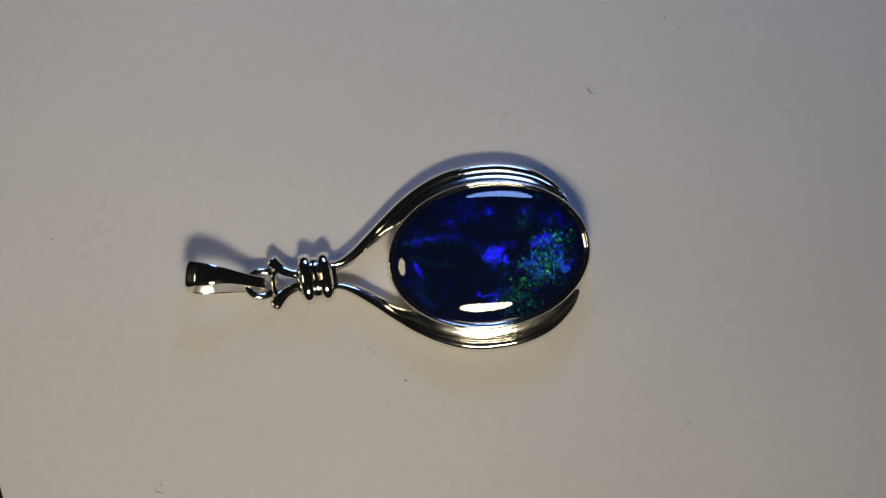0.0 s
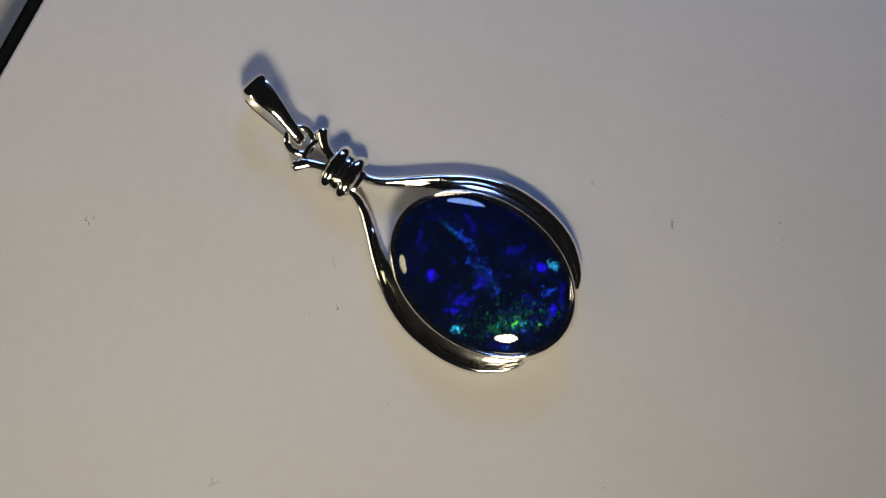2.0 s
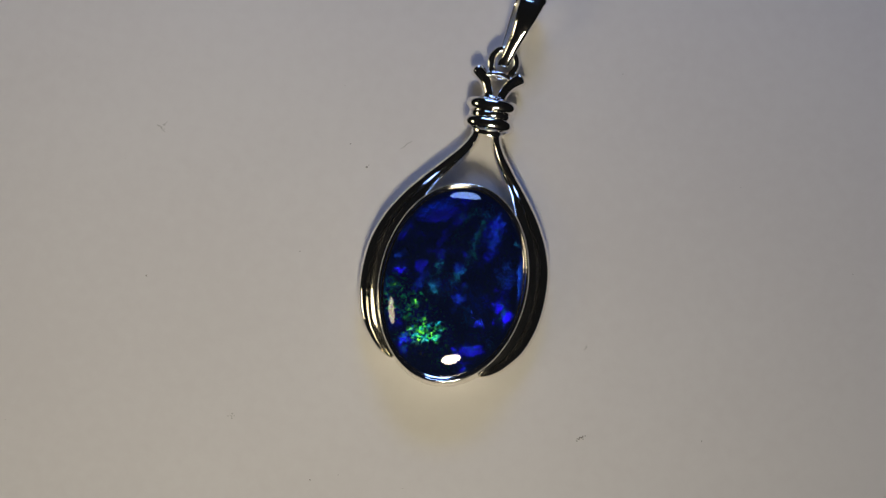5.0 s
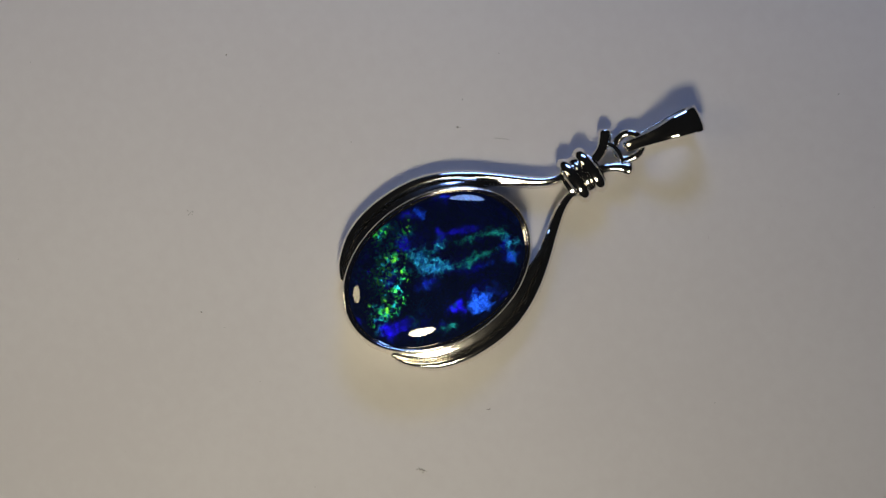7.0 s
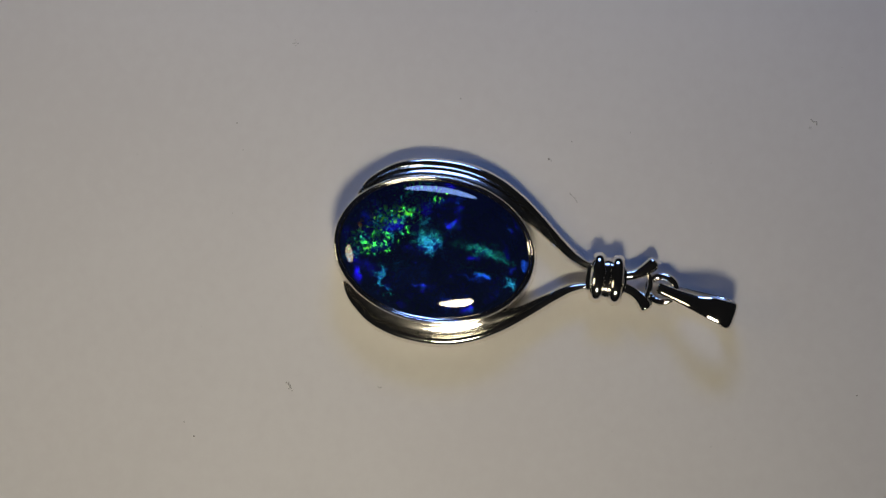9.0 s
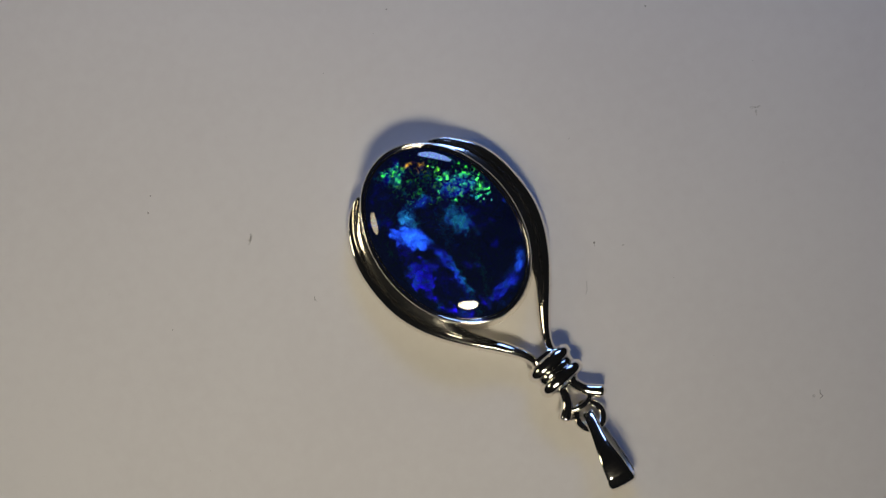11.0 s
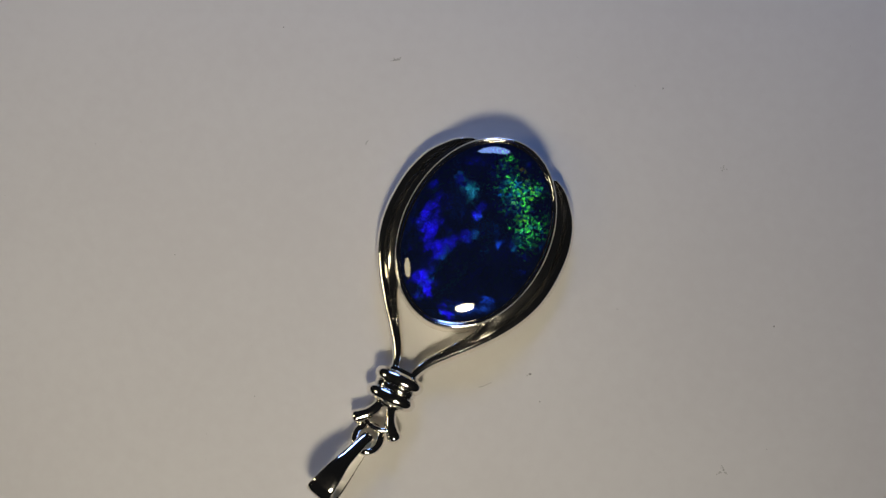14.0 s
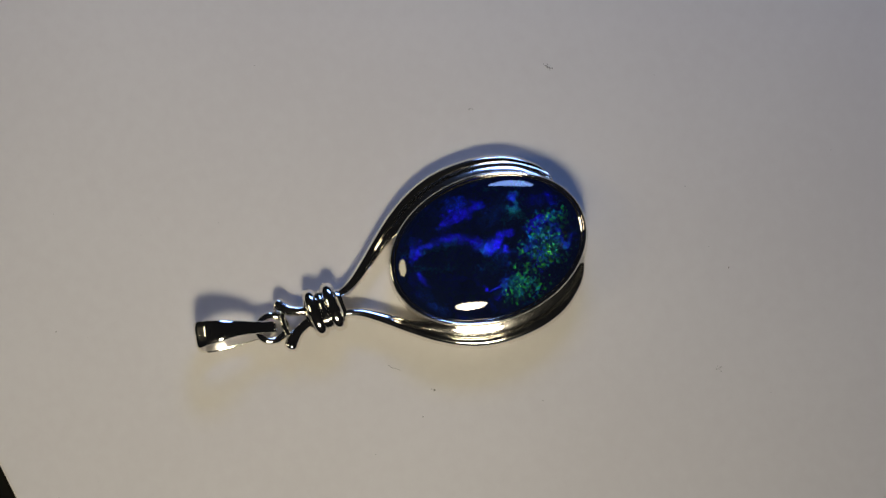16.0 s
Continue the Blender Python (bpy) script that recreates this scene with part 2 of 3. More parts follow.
    sheet(2, VIOLET, 3.0, -3.5, 0.65, 0.69, -54, 219)
    sheet(2, CYAN, 3.9, -4.1, 0.60, 0.42, -84, 219)
    sheet(2, VIOLET, 1.7, -6.0, 2.03, 0.51, 11, 219, 0.9)
    sheet(2, GREEN, -1.7, -4.1, 2.77, 1.02, -46, 219)
    sheet(2, CYAN, -4.7, -0.9, 0.42, 0.42, -54, 219)
    sheet(2, CYAN, -0.5, -0.4, 1.29, 1.06, 58, 351, 1.6)
    sheet(2, CYAN, -2.0, -1.0, 0.65, 0.37, -47, 351)
    sheet(2, TEAL, -0.3, 4.4, 2.77, 0.37, 75, 351)
    sheet(2, AZURE, 1.9, 3.6, 2.87, 0.18, 86, 351)
    sheet(2, CYAN, 1.7, 6.3, 0.65, 0.42, 33, 351)
    sheet(2, ICE, 0.1, 7.8, 0.60, 0.55, 78, 351, 1.1)
    sheet(2, AZURE, 4.0, 2.0, 1.85, 0.60, -82, 351, 0.5)
    sheet(2, GREEN, -3.2, -2.1, 2.77, 0.79, -67, 351, 0.8)
    sheet(2, GREEN, -1.1, -3.5, 1.57, 1.02, 78, 351, 0.8)
    sheet(2, GREEN, 0.7, -5.1, 1.94, 0.74, -82, 351, 0.8)
    sheet(2, AZURE, -4.4, 1.4, 0.60, 0.60, 78, 351)
    sheet(2, VIOLET, -3.0, -1.1, 0.74, 1.02, 78, 351, 0.8)
    sheet(2, VIOLET, 2.1, -5.3, 1.76, 0.69, 78, 351, 0.5)
    sheet(2, VIOLET, 4.2, 0.2, 2.03, 0.51, 78, 109, 1.5)
    sheet(2, VIOLET, 2.3, 2.4, 1.29, 0.51, 56, 109)
    sheet(2, VIOLET, 2.3, 5.2, 1.29, 0.69, 56, 109)
    sheet(2, CYAN, 1.6, -2.6, 0.92, 0.55, -84, 109)
    sheet(2, VIOLET, 0.5, -1.0, 0.60, 0.42, 16, 109, 1.2)
    sheet(2, AZURE, -2.0, 0.1, 0.69, 0.42, -84, 109, 0.8)
    sheet(2, GREEN, -3.4, -2.4, 1.39, 1.76, 16, 109, 0.62)
    sheet(2, GREEN, -2.5, -5.1, 1.57, 1.20, 16, 109, 0.62)
    sheet(2, TEAL, -1.0, -4.5, 1.94, 1.16, -84, 109, 0.5)
    sheet(2, AZURE, -3.4, 4.4, 0.79, 0.51, 16, 109, 0.6)
    sheet(3, CYAN, 1.4, 3.7, 1.85, 0.37, 86, 241, 0.7)
    sheet(3, VIOLET, 2.6, 3.1, 1.85, 0.51, 58, 241, 0.6)
    sheet(3, AZURE, 0.1, 1.3, 0.69, 0.42, 48, 241)
    sheet(3, VIOLET, 2.8, -3.3, 1.57, 1.20, -62, 241)
    sheet(3, VIOLET, 3.0, -1.0, 1.29, 0.46, -42, 241, 0.8)
    sheet(3, AZURE, 0.7, -1.5, 0.92, 0.51, -32, 241, 0.8)
    sheet(3, VIOLET, -2.9, -0.1, 1.29, 0.92, -32, 241, 0.7)
    sheet(3, CYAN, -4.6, -1.0, 0.60, 0.60, -32, 241, 0.8)
    sheet(3, GREEN, -2.5, -3.7, 3.33, 1.02, -32, 241)
    sheet(3, VIOLET, 5.4, 0.9, 2.22, 0.28, -90, 241)
    sheet(3, VIOLET, 2.3, -6.1, 1.48, 0.37, 28, 241)
    sheet(3, TEAL, -0.6, -0.7, 1.48, 1.06, 79, 12, 1.2)
    sheet(3, CYAN, 0.0, -0.1, 0.74, 0.74, -81, 12, 0.8)
    sheet(3, TEAL, 3.1, -3.5, 1.39, 0.65, 24, 12, 1.2)
    sheet(3, CYAN, 1.5, -6.5, 1.02, 0.42, -71, 12)
    sheet(3, ICE, 0.2, 7.5, 0.69, 0.65, -81, 12, 1.2)
    sheet(3, AZURE, 1.6, 4.4, 2.87, 0.23, 87, 12)
    sheet(3, CYAN, 1.9, 6.4, 0.46, 0.28, -81, 12)
    sheet(3, TEAL, -0.4, 3.9, 2.22, 0.60, 87, 12, 0.6)
    sheet(3, GREEN, -3.0, -1.8, 2.31, 0.83, -56, 12, 0.8)
    sheet(3, GREEN, -0.4, -4.7, 2.13, 1.29, -71, 12, 0.8)
    sheet(3, VIOLET, -1.3, -3.5, 1.29, 0.79, -81, 12, 0.8)
    sheet(3, VIOLET, 3.3, 1.3, 1.85, 1.11, -86, 142, 1.4)
    sheet(3, VIOLET, 1.5, 5.6, 1.29, 0.69, -51, 142, 1.2)
    sheet(3, VIOLET, 3.1, -3.2, 0.60, 0.51, 49, 142, 1.2)
    sheet(3, TEAL, 2.1, -2.9, 0.92, 0.83, 49, 142, 0.8)
    sheet(3, VIOLET, 0.5, -1.6, 1.02, 0.42, 79, 142, 1.2)
    sheet(3, VIOLET, 1.5, 2.3, 2.13, 0.60, 69, 142, 0.75)
    sheet(3, VIOLET, 0.4, 0.7, 1.02, 0.74, 49, 142, 0.8)
    sheet(3, AZURE, -0.2, -4.2, 0.60, 0.42, 49, 142)
    sheet(3, GREEN, -1.8, -4.7, 1.39, 1.94, 49, 142, 0.5)
    sheet(3, GREEN, -3.7, -2.0, 1.48, 1.11, 49, 142, 0.62)
    sheet(3, GREEN, 0.5, -6.5, 1.20, 0.74, 49, 142, 0.62)
    sheet(3, TEAL, -3.5, -0.8, 1.48, 1.11, -61, 142, 0.25)
    rim = g.step(g.vec("LENGTH", g.vec("MULTIPLY", flat, (1 / 5.6, 1 / 7.75, 0))), 0.99, 0.88)
    g.put(b.inputs["Base Color"], g.mix(g.noise(flat, 0.5, 3), (0.003, 0.005, 0.02, 1), (0.006, 0.012, 0.044, 1)))
    whole = b.outputs[0]
    for face, colour, cover in depths:
        n = t.nodes.new("ShaderNodeVectorTransform")
        n.vector_type, n.convert_from, n.convert_to = "NORMAL", "OBJECT", "WORLD"
        g.put(n.inputs[0], g.vec("NORMALIZE", g.vec("ADD", face, (0, 0, 1))))
        flash = t.nodes.new("ShaderNodeBsdfGlossy")
        g.put(flash.inputs["Color"], g.mix(g.math("MULTIPLY", cover, rim, True), (0, 0, 0, 1), colour))
        g.put(flash.inputs["Normal"], n.outputs[0])
        flash.distribution = "BECKMANN"
        flash.inputs["Roughness"].default_value = 0.32
        both = t.nodes.new("ShaderNodeAddShader")
        t.links.new(whole, both.inputs[0])
        t.links.new(flash.outputs[0], both.inputs[1])
        whole = both.outputs[0]
    out = next(k for k in t.nodes if k.type == "OUTPUT_MATERIAL")
    t.links.new(whole, out.inputs["Surface"])
    b.inputs["Roughness"].default_value = 0.5
    b.inputs["Specular IOR Level"].default_value = 0.0
    b.inputs["Coat Weight"].default_value = 1.0
    b.inputs["Coat Roughness"].default_value = 0.02
    b.inputs["Coat IOR"].default_value = 1.6
    return m


def plain(name, colour, rough=0.8):
    m, t, b = material(name)
    g = Graph(t)
    n = g.noise(g.coords(), 4000, 3)
    g.put(b.inputs["Base Color"], g.mix(n, (*[c * 0.7 for c in colour], 1), (*[c * 1.3 for c in colour], 1)))
    b.inputs["Roughness"].default_value = rough
    return m


WHITE, EDGE, STONE = plate_white(), black_edge(), table_stone()
SATIN, POLISHED, BRUSHED, OPAL = silver("satin_silver", 0.42, 0.2), silver("polished_silver", 0.09, 0.4), silver("brushed_silver", 0.13, 0.3), opal()
DARK_DUST, PALE_DUST = plain("dark_lint", (0.2, 0.19, 0.17)), plain("pale_smudge", (0.5, 0.49, 0.47))


# ---- building helpers ----
def part(name, bm, mat, parent=None, label="", smooth=True):
    me = bpy.data.meshes.new(name)
    bmesh.ops.recalc_face_normals(bm, faces=bm.faces)
    bm.to_mesh(me)
    bm.free()
    me.materials.append(mat)
    if smooth:
        me.polygons.foreach_set("use_smooth", [True] * len(me.polygons))
        me.set_sharp_from_angle(angle=radians(50))
    ob = new(name, me)
    ob.parent = parent
    return tagged(ob, label)


def spline(points, count):
    """Catmull-Rom through the points (tuples of any length)."""
    p = np.array(points, float)
    p = np.vstack([2 * p[0] - p[1], p, 2 * p[-1] - p[-2]])
    out = []
    for u in np.linspace(0, len(points) - 1, count):
        i = min(int(u), len(points) - 2)
        f = u - i
        a, b, c, d = p[i:i + 4]
        out.append(0.5 * (2 * b + (c - a) * f + (2 * a - 5 * b + 4 * c - d) * f * f + (3 * b - a - 3 * c + d) * f ** 3))
    return np.array(out)


def loft(sections, closed_ring=True, loop=False, caps=True):
    """A skin over equal sections of points, in millimetres."""
    bm = bmesh.new()
    rings = [[bm.verts.new(Vector(q) * MM) for q in s] for s in sections]
    n = len(rings[0])
    pairs = list(zip(rings, rings[1:])) + ([(rings[-1], rings[0])] if loop else [])
    for a, b in pairs:
        for j in range(n if closed_ring else n - 1):
            bm.faces.new((a[j], a[(j + 1) % n], b[(j + 1) % n], b[j]))
    if caps and not loop:
        bm.faces.new(rings[0])
        bm.faces.new(rings[-1])
    return bm


def tube(path, radii, sides=16, loop=False, flat=1.0):
    """A round bar along a path; radii follow the path."""
    path = [Vector(q) for q in path]
    sections = []
    for i, q in enumerate(path):
        a = path[i - 1] if (i or loop) else path[i]
        b = path[(i + 1) % len(path)] if (i < len(path) - 1 or loop) else path[i]
        way = (b - a).normalized()
        side = way.cross(Vector((0, 0, 1)))
        side = side.normalized() if side.length > 1e-3 else Vector((0, 1, 0))
        up = side.cross(way)
        sections.append([q + float(radii[i]) * (math.cos(2 * math.pi * k / sides) * side + flat * math.sin(2 * math.pi * k / sides) * up) for k in range(sides)])
    return loft(sections, loop=loop)


def rounded_ends(radii, count=4):
    """Radii that close a bar with a rounded tip at its far end."""
    r = list(radii)
    for i in range(count):
        f = (i + 1) / count
        r[len(r) - count + i] *= math.sqrt(max(0.02, 1 - f * f * 0.98))
    return r


# ---- table and plate ----
def table():
    bm = bmesh.new()
    bmesh.ops.create_cube(bm, size=1, matrix=Matrix.Translation((0, 0, -0.0204)) @ Matrix.Diagonal((1.6, 1.2, 0.03, 1)))
    bmesh.ops.bevel(bm, geom=bm.edges[:], offset=0.004, segments=3, affect="EDGES")
    return tagged(part("table", bm, STONE), "mottled beige and grey stone tabletop", "table", kind="structure")


def display_plate():
    root = tagged(new("display_plate"), "white square turning plate with a black edge", "display stand")
    turn = Matrix.Rotation(radians(8), 4, "Z")

    def slab(x0, x1, y0, y1, z0, z1, bevel):
        bm = bmesh.new()
        m = Matrix.Translation(((x0 + x1) / 2, (y0 + y1) / 2, (z0 + z1) / 2)) @ Matrix.Diagonal((x1 - x0, y1 - y0, z1 - z0, 1))
        bmesh.ops.create_cube(bm, size=1, matrix=m)
        bmesh.ops.bevel(bm, geom=bm.edges[:], offset=bevel, segments=3, affect="EDGES")
        bm.transform(turn)
        return bm

    part("top", slab(-0.0455, 0.0455, -0.0500, 0.0408, -0.0022, 0, 0.0002), WHITE, root, "plain white satin sheet")
    part("edge", slab(-0.0471, 0.0471, -0.0516, 0.0424, -0.0042, -0.0009, 0.0004), EDGE, root, "black plastic edge")
    bm = bmesh.new()
    bmesh.ops.create_cone(bm, cap_ends=True, segments=64, radius1=0.034, radius2=0.030, depth=0.0013, matrix=Matrix.Translation((0, 0, -0.00475)))
    part("foot", bm, EDGE, root, "black plastic foot")
    return root


# ---- pendant ----
CX, CY = -0.17, -2.21          # middle of the stone from the plate's axis
AX, BY = 5.95, 8.1            # outer half widths of the bezel


def oval(a, b, z, count=128):
    return [(CX + a * math.cos(2 * math.pi * k / count), CY + b * math.sin(2 * math.pi * k / count), z) for k in range(count)]


def bezel(root):
    steps = [(0.16, 0.0), (0.2, 0.25), (0.12, 0.6), (0.04, 1.4), (0.0, 2.2), (0.0, 2.6), (-0.02, 2.8), (-0.08, 2.93), (-0.17, 2.99), (-0.27, 2.97), (-0.34, 2.88), (-0.37, 2.8), (-0.4, 2.78), (-0.44, 2.81), (-0.49, 2.78), (-0.52, 2.5)]
    return part("bezel", loft([oval(AX + d, BY + d, z) for d, z in steps]), POLISHED, root, "polished oval silver bezel")


def stone(root):
    """A low cabochon: broad flat crown, rounder towards the bezel."""
    a, b, base = 5.50, 7.65, 2.70
    sections = []
    for i in range(48):
        f = math.sin((1 - i / 48) * math.pi / 2)
        row = []
        for k in range(128):
            c, s = math.cos(2 * math.pi * k / 128), math.sin(2 * math.pi * k / 128)
            z = base + 1.0 * (1 - abs(f * c) ** 2.0 - abs(f * s) ** 2.9) + 0.32 * (1 - f ** 6)
            row.append((a * f * c, b * f * s, z))
        sections.append(row)
    under = [[(q[0], q[1], 1.6) for q in sections[0]]]
    ob = part("stone", loft(under + sections), OPAL, root, "dark opal cabochon with blue and green flashes")
    ob.location = (CX * MM, CY * MM, 0)
    return ob


OUTER = [(1.28, 13.4), (1.26, 12.4), (1.78, 11.3), (2.95, 9.8), (4.3, 8.2), (5.6, 6.5), (6.72, 4.5), (7.42, 2.4), (7.62, 0.1), (7.42, -2.2), (6.75, -4.2), (5.62, -5.72), (4.62, -6.55), (3.66, -6.95)]
INNER = [(0.46, 13.4), (0.46, 12.2), (0.9, 10.85), (1.92, 9.3), (3.15, 7.6), (3.95, 6.05), (4.9, 4.62), (5.65, 2.4), (5.92, 0.1), (5.68, -2.2), (4.98, -4.4), (4.15, -5.75), (3.75, -6.35), (3.5, -6.75)]
WIDE = [0, 0, 0.0, 0.15, 0.45, 0.8, 1, 1, 1, 1, 1, 1, 0.95, 0.85]
ROUND = [(0.12, 0.4), (0.0, 0.7), (0.02, 1.0), (0.09, 1.25), (0.2, 1.42), (0.33, 1.52), (0.45, 1.55), (0.55, 1.54), (0.65, 1.5), (0.74, 1.44), (0.82, 1.36), (0.89, 1.26), (0.94, 1.14), (0.98, 1.0), (1.0, 0.7), (0.85, 0.4)]
BAND = [(0.08, 0.3), (0.0, 0.65), (0.015, 1.05), (0.07, 1.38), (0.18, 1.58), (0.31, 1.63), (0.45, 1.58), (0.54, 1.42), (0.58, 1.3), (0.65, 1.365), (0.72, 1.42), (0.79, 1.47), (0.87, 1.515), (0.95, 1.555), (1.03, 1.585), (1.0, 0.3)]


def arm(root, side):
    """A rounded bead that carries a grooved strip on its inner side."""
    o, i, w = spline(OUTER, 90), spline(INNER, 90), spline([(k,) for k in WIDE], 90)
    body, strip = [], []
    for k in range(90):
        p, q, f = o[k], i[k], min(1, max(0, float(w[k][0])))

        def place(u, z):
            return (CX + side * (p[0] + (q[0] - p[0]) * u), CY + p[1] + (q[1] - p[1]) * u, z)

        row, top = [], []
        for n, ((u0, z0), (u1, z1)) in enumerate(zip(ROUND, BAND)):
            u, z = u0 + (u1 - u0) * f, z0 + (z1 - z0) * f
            if 8 <= n <= 14:
                top.append((u, z))
                z -= 0.05 * f
            row.append(place(u, z))
        if k == 89:
            row = [tuple(np.mean(row, axis=0) * 0.7 + np.array(v) * 0.3) for v in row]
        body.append(row)
        if 27 <= k <= 88:
            fine = [(np.interp(j / 24, np.linspace(0, 1, 7), [q0 for q0, _ in top]), np.interp(j / 24, np.linspace(0, 1, 7), [z0 for _, z0 in top]) + (0.0035 if j % 2 else -0.0035)) for j in range(25)]
            strip.append([place(u, z) for u, z in fine] + [place(fine[24][0], fine[24][1] - 0.25), place(fine[0][0], fine[0][1] - 0.25)])
    ob = part("arm", loft(body), POLISHED, root, "curved silver arm hugging the bezel")
    part("grooved_strip", loft(strip), BRUSHED, ob, "finely grooved silver strip")
    return ob


def wrap(root, y, half, height, bar, z):
    path = [(CX + half * math.cos(a), CY + y + 0.06 * math.cos(a), z + height * math.sin(a)) for a in np.linspace(0, 2 * math.pi, 64, endpoint=False)]
    sections = []
    for k, q in enumerate(path):
        a = 2 * math.pi * k / 64
        out = Vector((math.cos(a) / half, 0, math.sin(a) / height)).normalized()
        sections.append([Vector(q) + bar * (float(math.cos(b)) * out + math.sin(b) * Vector((0, 1, 0))) for b in np.linspace(0, 2 * math.pi, 20, endpoint=False)])
    return part("wrap", loft(sections, loop=True), POLISHED, root, "silver wire wrap round the neck")


def neck(root):
    s = []
    for y, k in [(12.25, 0.5), (12.3, 0.75), (12.5, 0.86), (13.2, 0.9), (14.0, 1.0), (14.8, 0.9), (15.4, 0.8), (15.55, 0.7), (15.6, 0.5)]:
        s.append([(CX + 1.5 * k * math.cos(a), CY + y, 1.12 + 0.8 * k * math.sin(a)) for a in np.linspace(0, 2 * math.pi, 32, endpoint=False)])
    return part("neck", loft(s), POLISHED, root)


def horn(root, side, reach):
    path = spline([(0.45, 15.2, 1.15), (0.62, 15.9, 1.2), (0.95, 16.6, 1.2), (1.45, 17.15, 1.15), (2.0 * reach, 17.62 * reach ** 0.15, 1.1)], 24)
    r = rounded_ends([0.44 + 0.22 * (k / 23) ** 2.2 for k in range(24)], 3)
    return part("horn", tube([(CX + side * q[0], CY + q[1], q[2]) for q in path], r), POLISHED, root, "flared silver wire end")


def ring(root):
    path = [(CX + 0.1 + 1.02 * math.cos(a), CY + 18.45 + 1.1 * math.sin(a), 1.05 + 0.25 * math.sin(a)) for a in np.linspace(0, 2 * math.pi, 48, endpoint=False)]
    return part("jump_ring", tube(path, [0.34] * 48, loop=True), POLISHED, root, "small silver jump ring")


def loop(root):
    path = spline([(-1.35, 16.95, 1.1), (-0.7, 17.35, 1.2), (0.0, 17.48, 1.25), (0.7, 17.35, 1.2), (1.35, 16.95, 1.1)], 24)
    return part("loop", tube([(CX + q[0], CY + q[1], q[2]) for q in path], [0.24] * 24), POLISHED, root, "small silver bar joining the wire ends")


def bail(root):
    """A tapered strap folded over into a teardrop loop."""
    line = [(0.0, 1.15, 0.42), (0.2, 1.48, 0.46), (1.6, 2.2, 0.52), (2.9, 2.84, 0.66), (3.9, 3.14, 0.84), (4.5, 3.16, 0.92), (5.15, 3.1, 1.0), (5.32, 3.04, 1.01), (5.62, 2.89, 1.03), (5.92, 2.73, 1.05), (6.1, 2.5, 1.06), (6.16, 1.9, 1.06), (6.05, 1.3, 1.06), (5.7, 0.8, 1.04), (4.9, 0.42, 0.96), (3.2, 0.36, 0.76), (1.5, 0.45, 0.58), (0.25, 0.68, 0.46), (0.0, 1.15, 0.42)]
    s = spline(line, 96)[:-1]
    along = Vector((0.19, 1, 0)).normalized()
    side = Vector((along.y, -along.x, 0))
    start = Vector((CX + 0.38, CY + 18.15, 0))
    sections, lining = [], []
    for k in range(len(s)):
        a, b = s[k - 1], s[(k + 1) % len(s)]
        way = Vector((b[0] - a[0], b[1] - a[1])).normalized()
        nrm = along * -float(way.y) + Vector((0, 0, way.x))
        q = start + along * float(s[k][0]) + Vector((0, 0, float(s[k][1]))) + side * (0.2 * min(0, float(s[k][1]) - 2.8))
        w, th = float(s[k][2]), 0.17
        profile = [(-1, -0.7), (-1, 0.3), (-0.9, 0.8), (-0.5, 1.1), (0, 1.2), (0.5, 1.1), (0.9, 0.8), (1, 0.3), (1, -0.7), (0.94, -1), (-0.94, -1)]
        sections.append([q + side * (u * w) + nrm * (v * th) for u, v in profile])
        lining.append([q + side * (u * w) + nrm * (v * th) for u, v in [(-0.9, -0.9), (0.9, -0.9), (0.86, -1.15), (-0.86, -1.15)]])
    ob = part("bail", loft(sections, loop=True), POLISHED, root, "tapered polished silver bail")
    part("inner_face", loft(lining, loop=True), SATIN, ob, "satin silver inner face")
    return ob


def pendant():
    root = tagged(new("pendant"), "silver pendant with an oval black opal lying on the white plate", "pendant")
    bezel(root)
    stone(root)
    for side in (-1, 1):
        arm(root, side)
    neck(root)
    for y in (13.22, 14.72):
        wrap(root, y, 1.45, 0.7, 0.62, 1.34)
    wrap(root, 13.97, 1.4, 0.78, 0.36, 1.26)
    horn(root, -1, 1.05)
    horn(root, 1, 1.0)
    loop(root)
    ring(root)
    bail(root)
    return root


# ---- dust on the plate ----
def fibre(points, radius):
    path = spline([(x, y, radius + 0.01) for x, y in points], 16)
    bm = tube(path, [radius * (0.6 + 0.5 * math.sin(i * 1.7) ** 2) for i in range(16)], 6)
    return tagged(part("lint_fibre", bm, DARK_DUST), "tiny dark curled lint fibre on the white plate", "lint", "lint on the plate")


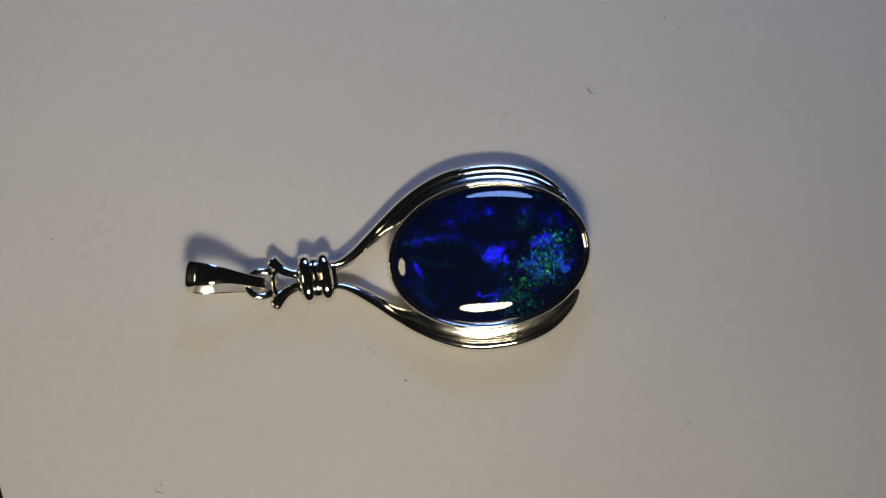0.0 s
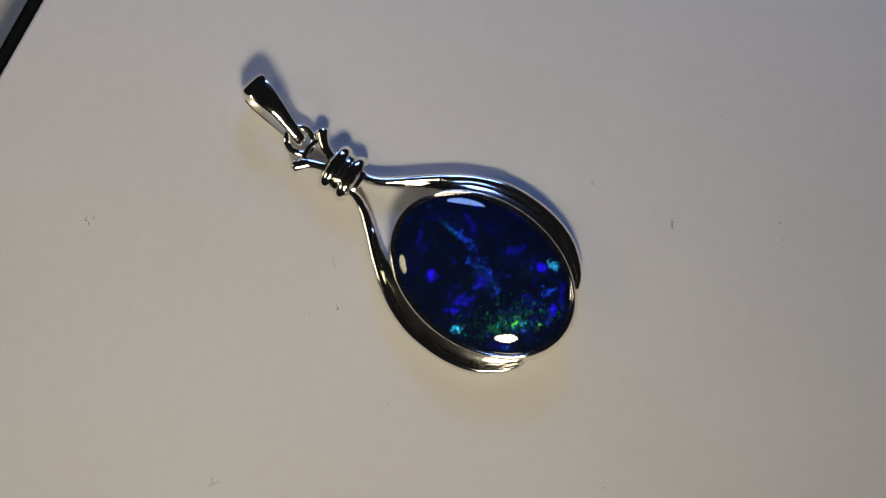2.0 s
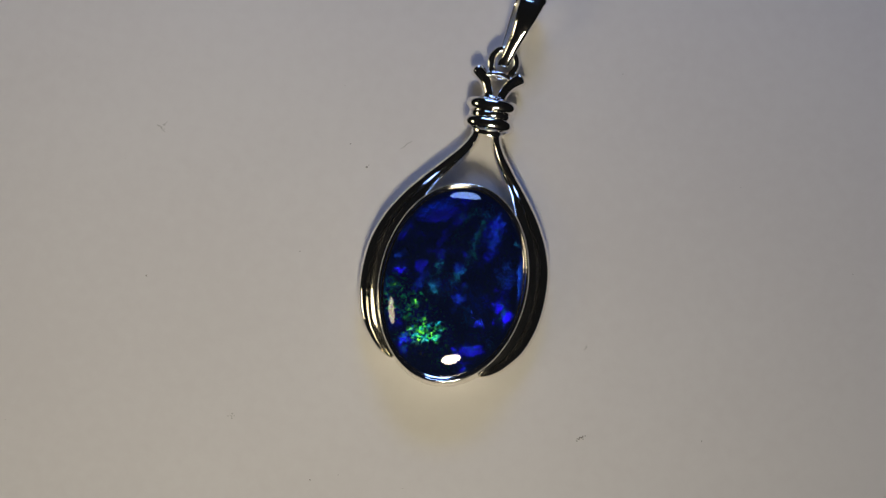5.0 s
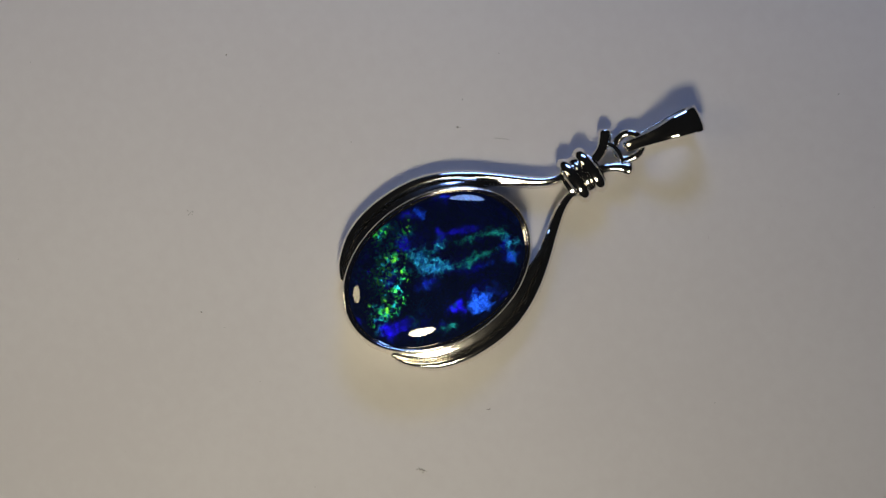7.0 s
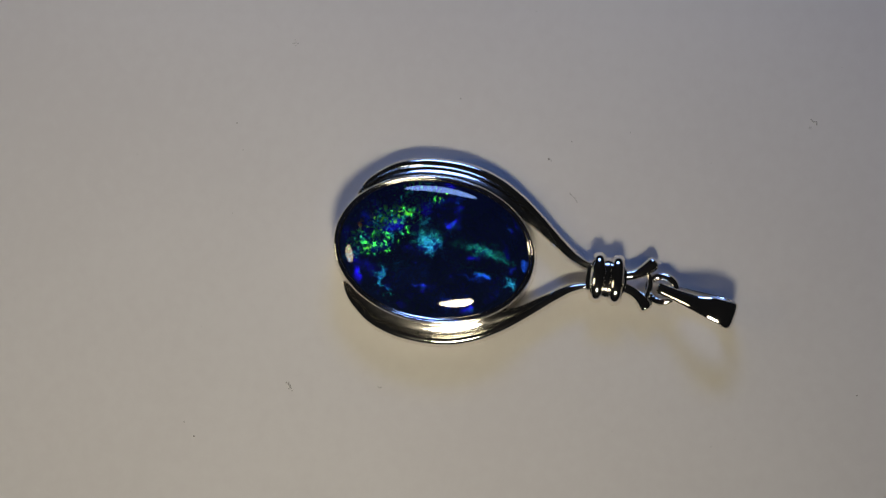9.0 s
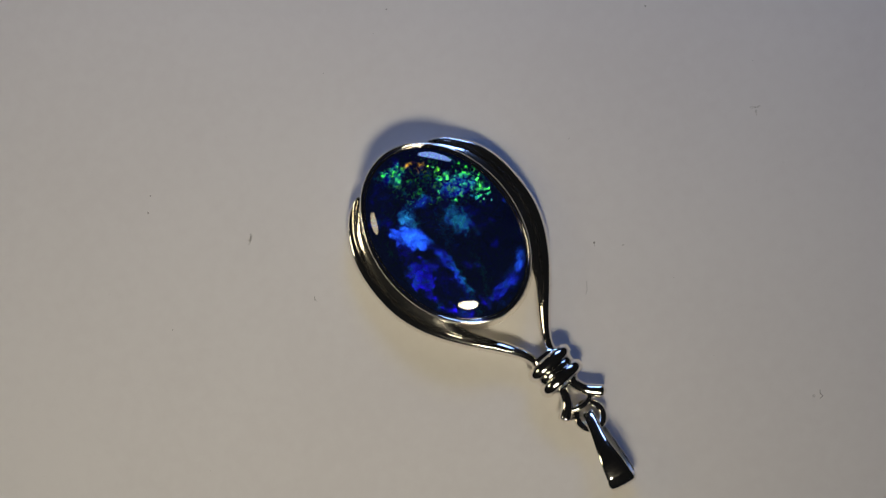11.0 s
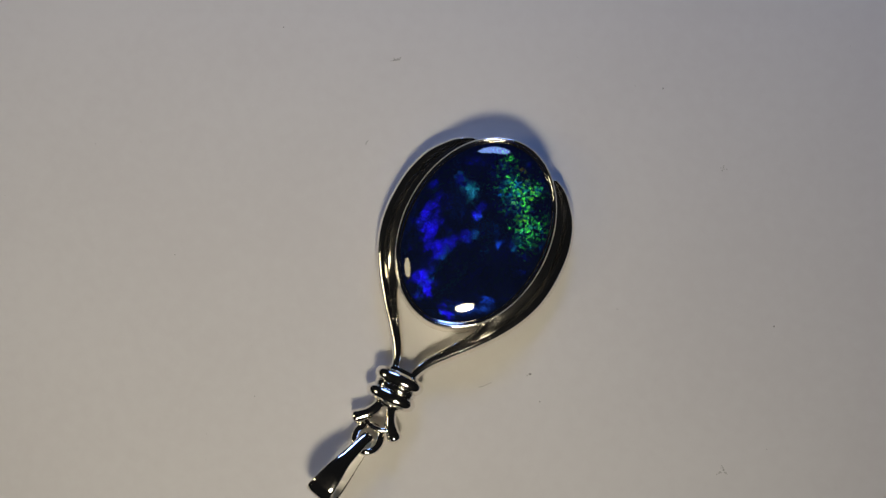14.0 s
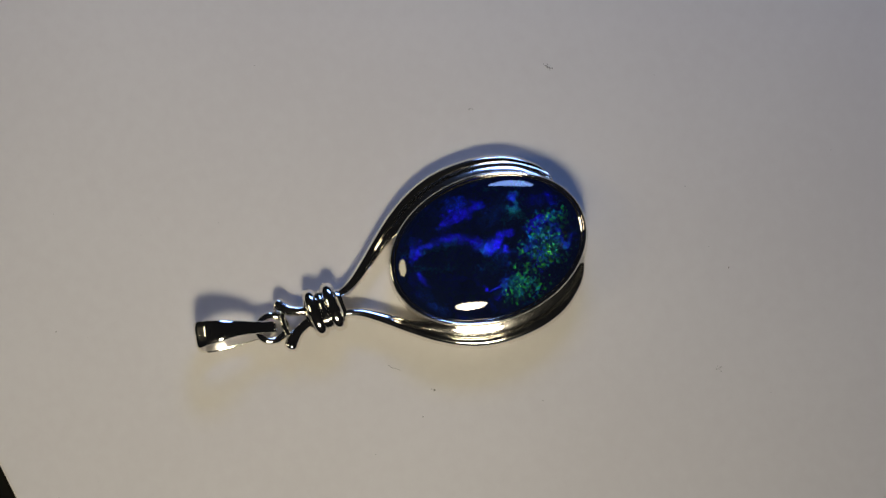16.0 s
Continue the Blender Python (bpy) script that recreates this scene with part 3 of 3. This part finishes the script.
def dust():
    rnd = random.Random(4)
    made = [
        fibre([(12.1, -12.15), (12.3, -12.2), (12.32, -12.0), (12.5, -12.02), (12.55, -11.85)], 0.038),
        fibre([(-6.75, 7.75), (-6.5, 8.05), (-6.35, 8.3), (-6.0, 8.55)], 0.016),
        fibre([(-15.8, 26.2), (-15.6, 26.45), (-15.65, 26.7), (-15.35, 26.75)], 0.03),
        fibre([(11.2, -5.1), (11.35, -4.9), (11.3, -4.7)], 0.02),
    ]
    bm = bmesh.new()
    for x, y, r in [(12.72, -11.8, 0.06), (12.15, -12.35, 0.07), (12.6, -12.1, 0.05), (-9.2, 5.7, 0.10), (-8.1, -20.0, 0.06), (17.6, -19.0, 0.09), (16.6, -20.0, 0.06), (-10.9, 7.3, 0.06), (5.8, 33.0, 0.07), (21.9, -10.2, 0.07), (-24.8, -6.8, 0.08), (20.9, 10.5, 0.05), (-13.0, -2.2, 0.05), (-9.05, 5.9, 0.05)] + [(rnd.uniform(-38, 38), rnd.uniform(-38, 38), rnd.uniform(0.015, 0.035)) for _ in range(60)]:
        if abs(x - CX) < 9 and -11 < y < 24 and r < 0.05:
            continue
        m = Matrix.Translation((x * MM, y * MM, 0.3 * r * MM)) @ Matrix.Rotation(rnd.uniform(0, 6), 4, "Z") @ Matrix.Diagonal((r * MM, r * MM * rnd.uniform(0.5, 0.9), r * MM * 0.4, 1))
        got = bmesh.ops.create_icosphere(bm, subdivisions=1, radius=1, matrix=m)
        for v in got["verts"]:
            v.co += Vector([rnd.uniform(-0.2, 0.2) * r * MM for _ in range(3)])
    made.append(tagged(part("dust_specks", bm, DARK_DUST), "fine dark dust specks on the white plate", "dust", kind="stuff"))
    bm = bmesh.new()
    for x, y, r in [(-26.5, 5.5, 0.28), (-15.5, -16.4, 0.22), (-26.1, 5.1, 0.16), (-15.1, 26.3, 0.15)]:
        for _ in range(9):
            s = r * rnd.uniform(0.15, 0.4)
            m = Matrix.Translation(((x + rnd.gauss(0, r * 0.6)) * MM, (y + rnd.gauss(0, r * 0.6)) * MM, 0.02 * MM)) @ Matrix.Diagonal((s * MM, s * MM * 0.7, 0.02 * MM, 1))
            bmesh.ops.create_icosphere(bm, subdivisions=1, radius=1, matrix=m)
    made.append(tagged(part("dried_smudges", bm, PALE_DUST), "faint pale dried smudges on the white plate", "smudge", kind="stuff"))
    return made


table()
PLATE = display_plate()
PENDANT = pendant()
DUST = dust()

# the plate's turn: seconds, degrees
TURN = [(0, 97.09), (0.5, 86.58), (1, 75.28), (1.5, 65.08), (2, 53.57), (2.5, 43.21), (3, 31.74), (3.5, 21.51), (4, 9.44), (4.2, 5.01), (4.9, -10.24), (5.6, -25.49), (6.3, -40.73), (6.5, -45.11), (7, -56.47), (7.5, -66.39), (8, -78.03), (8.5, -88.03), (9, -99.3), (9.2, -103.65), (9.9, -118.5), (10.6, -133.36), (11.3, -148.21), (11.5, -153.55), (12, -164.71), (12.5, -175.64), (13, -185.4), (13.5, -196.08), (14, -207.69), (14.5, -218.2), (15, -229.36), (15.5, -238.72), (16, -249.91)]


def motions():
    for ob in [PLATE, PENDANT, *DUST]:
        walk(ob, [(t, pose(0, 0, 0, 0, 0, a)) for t, a in TURN])


motions()
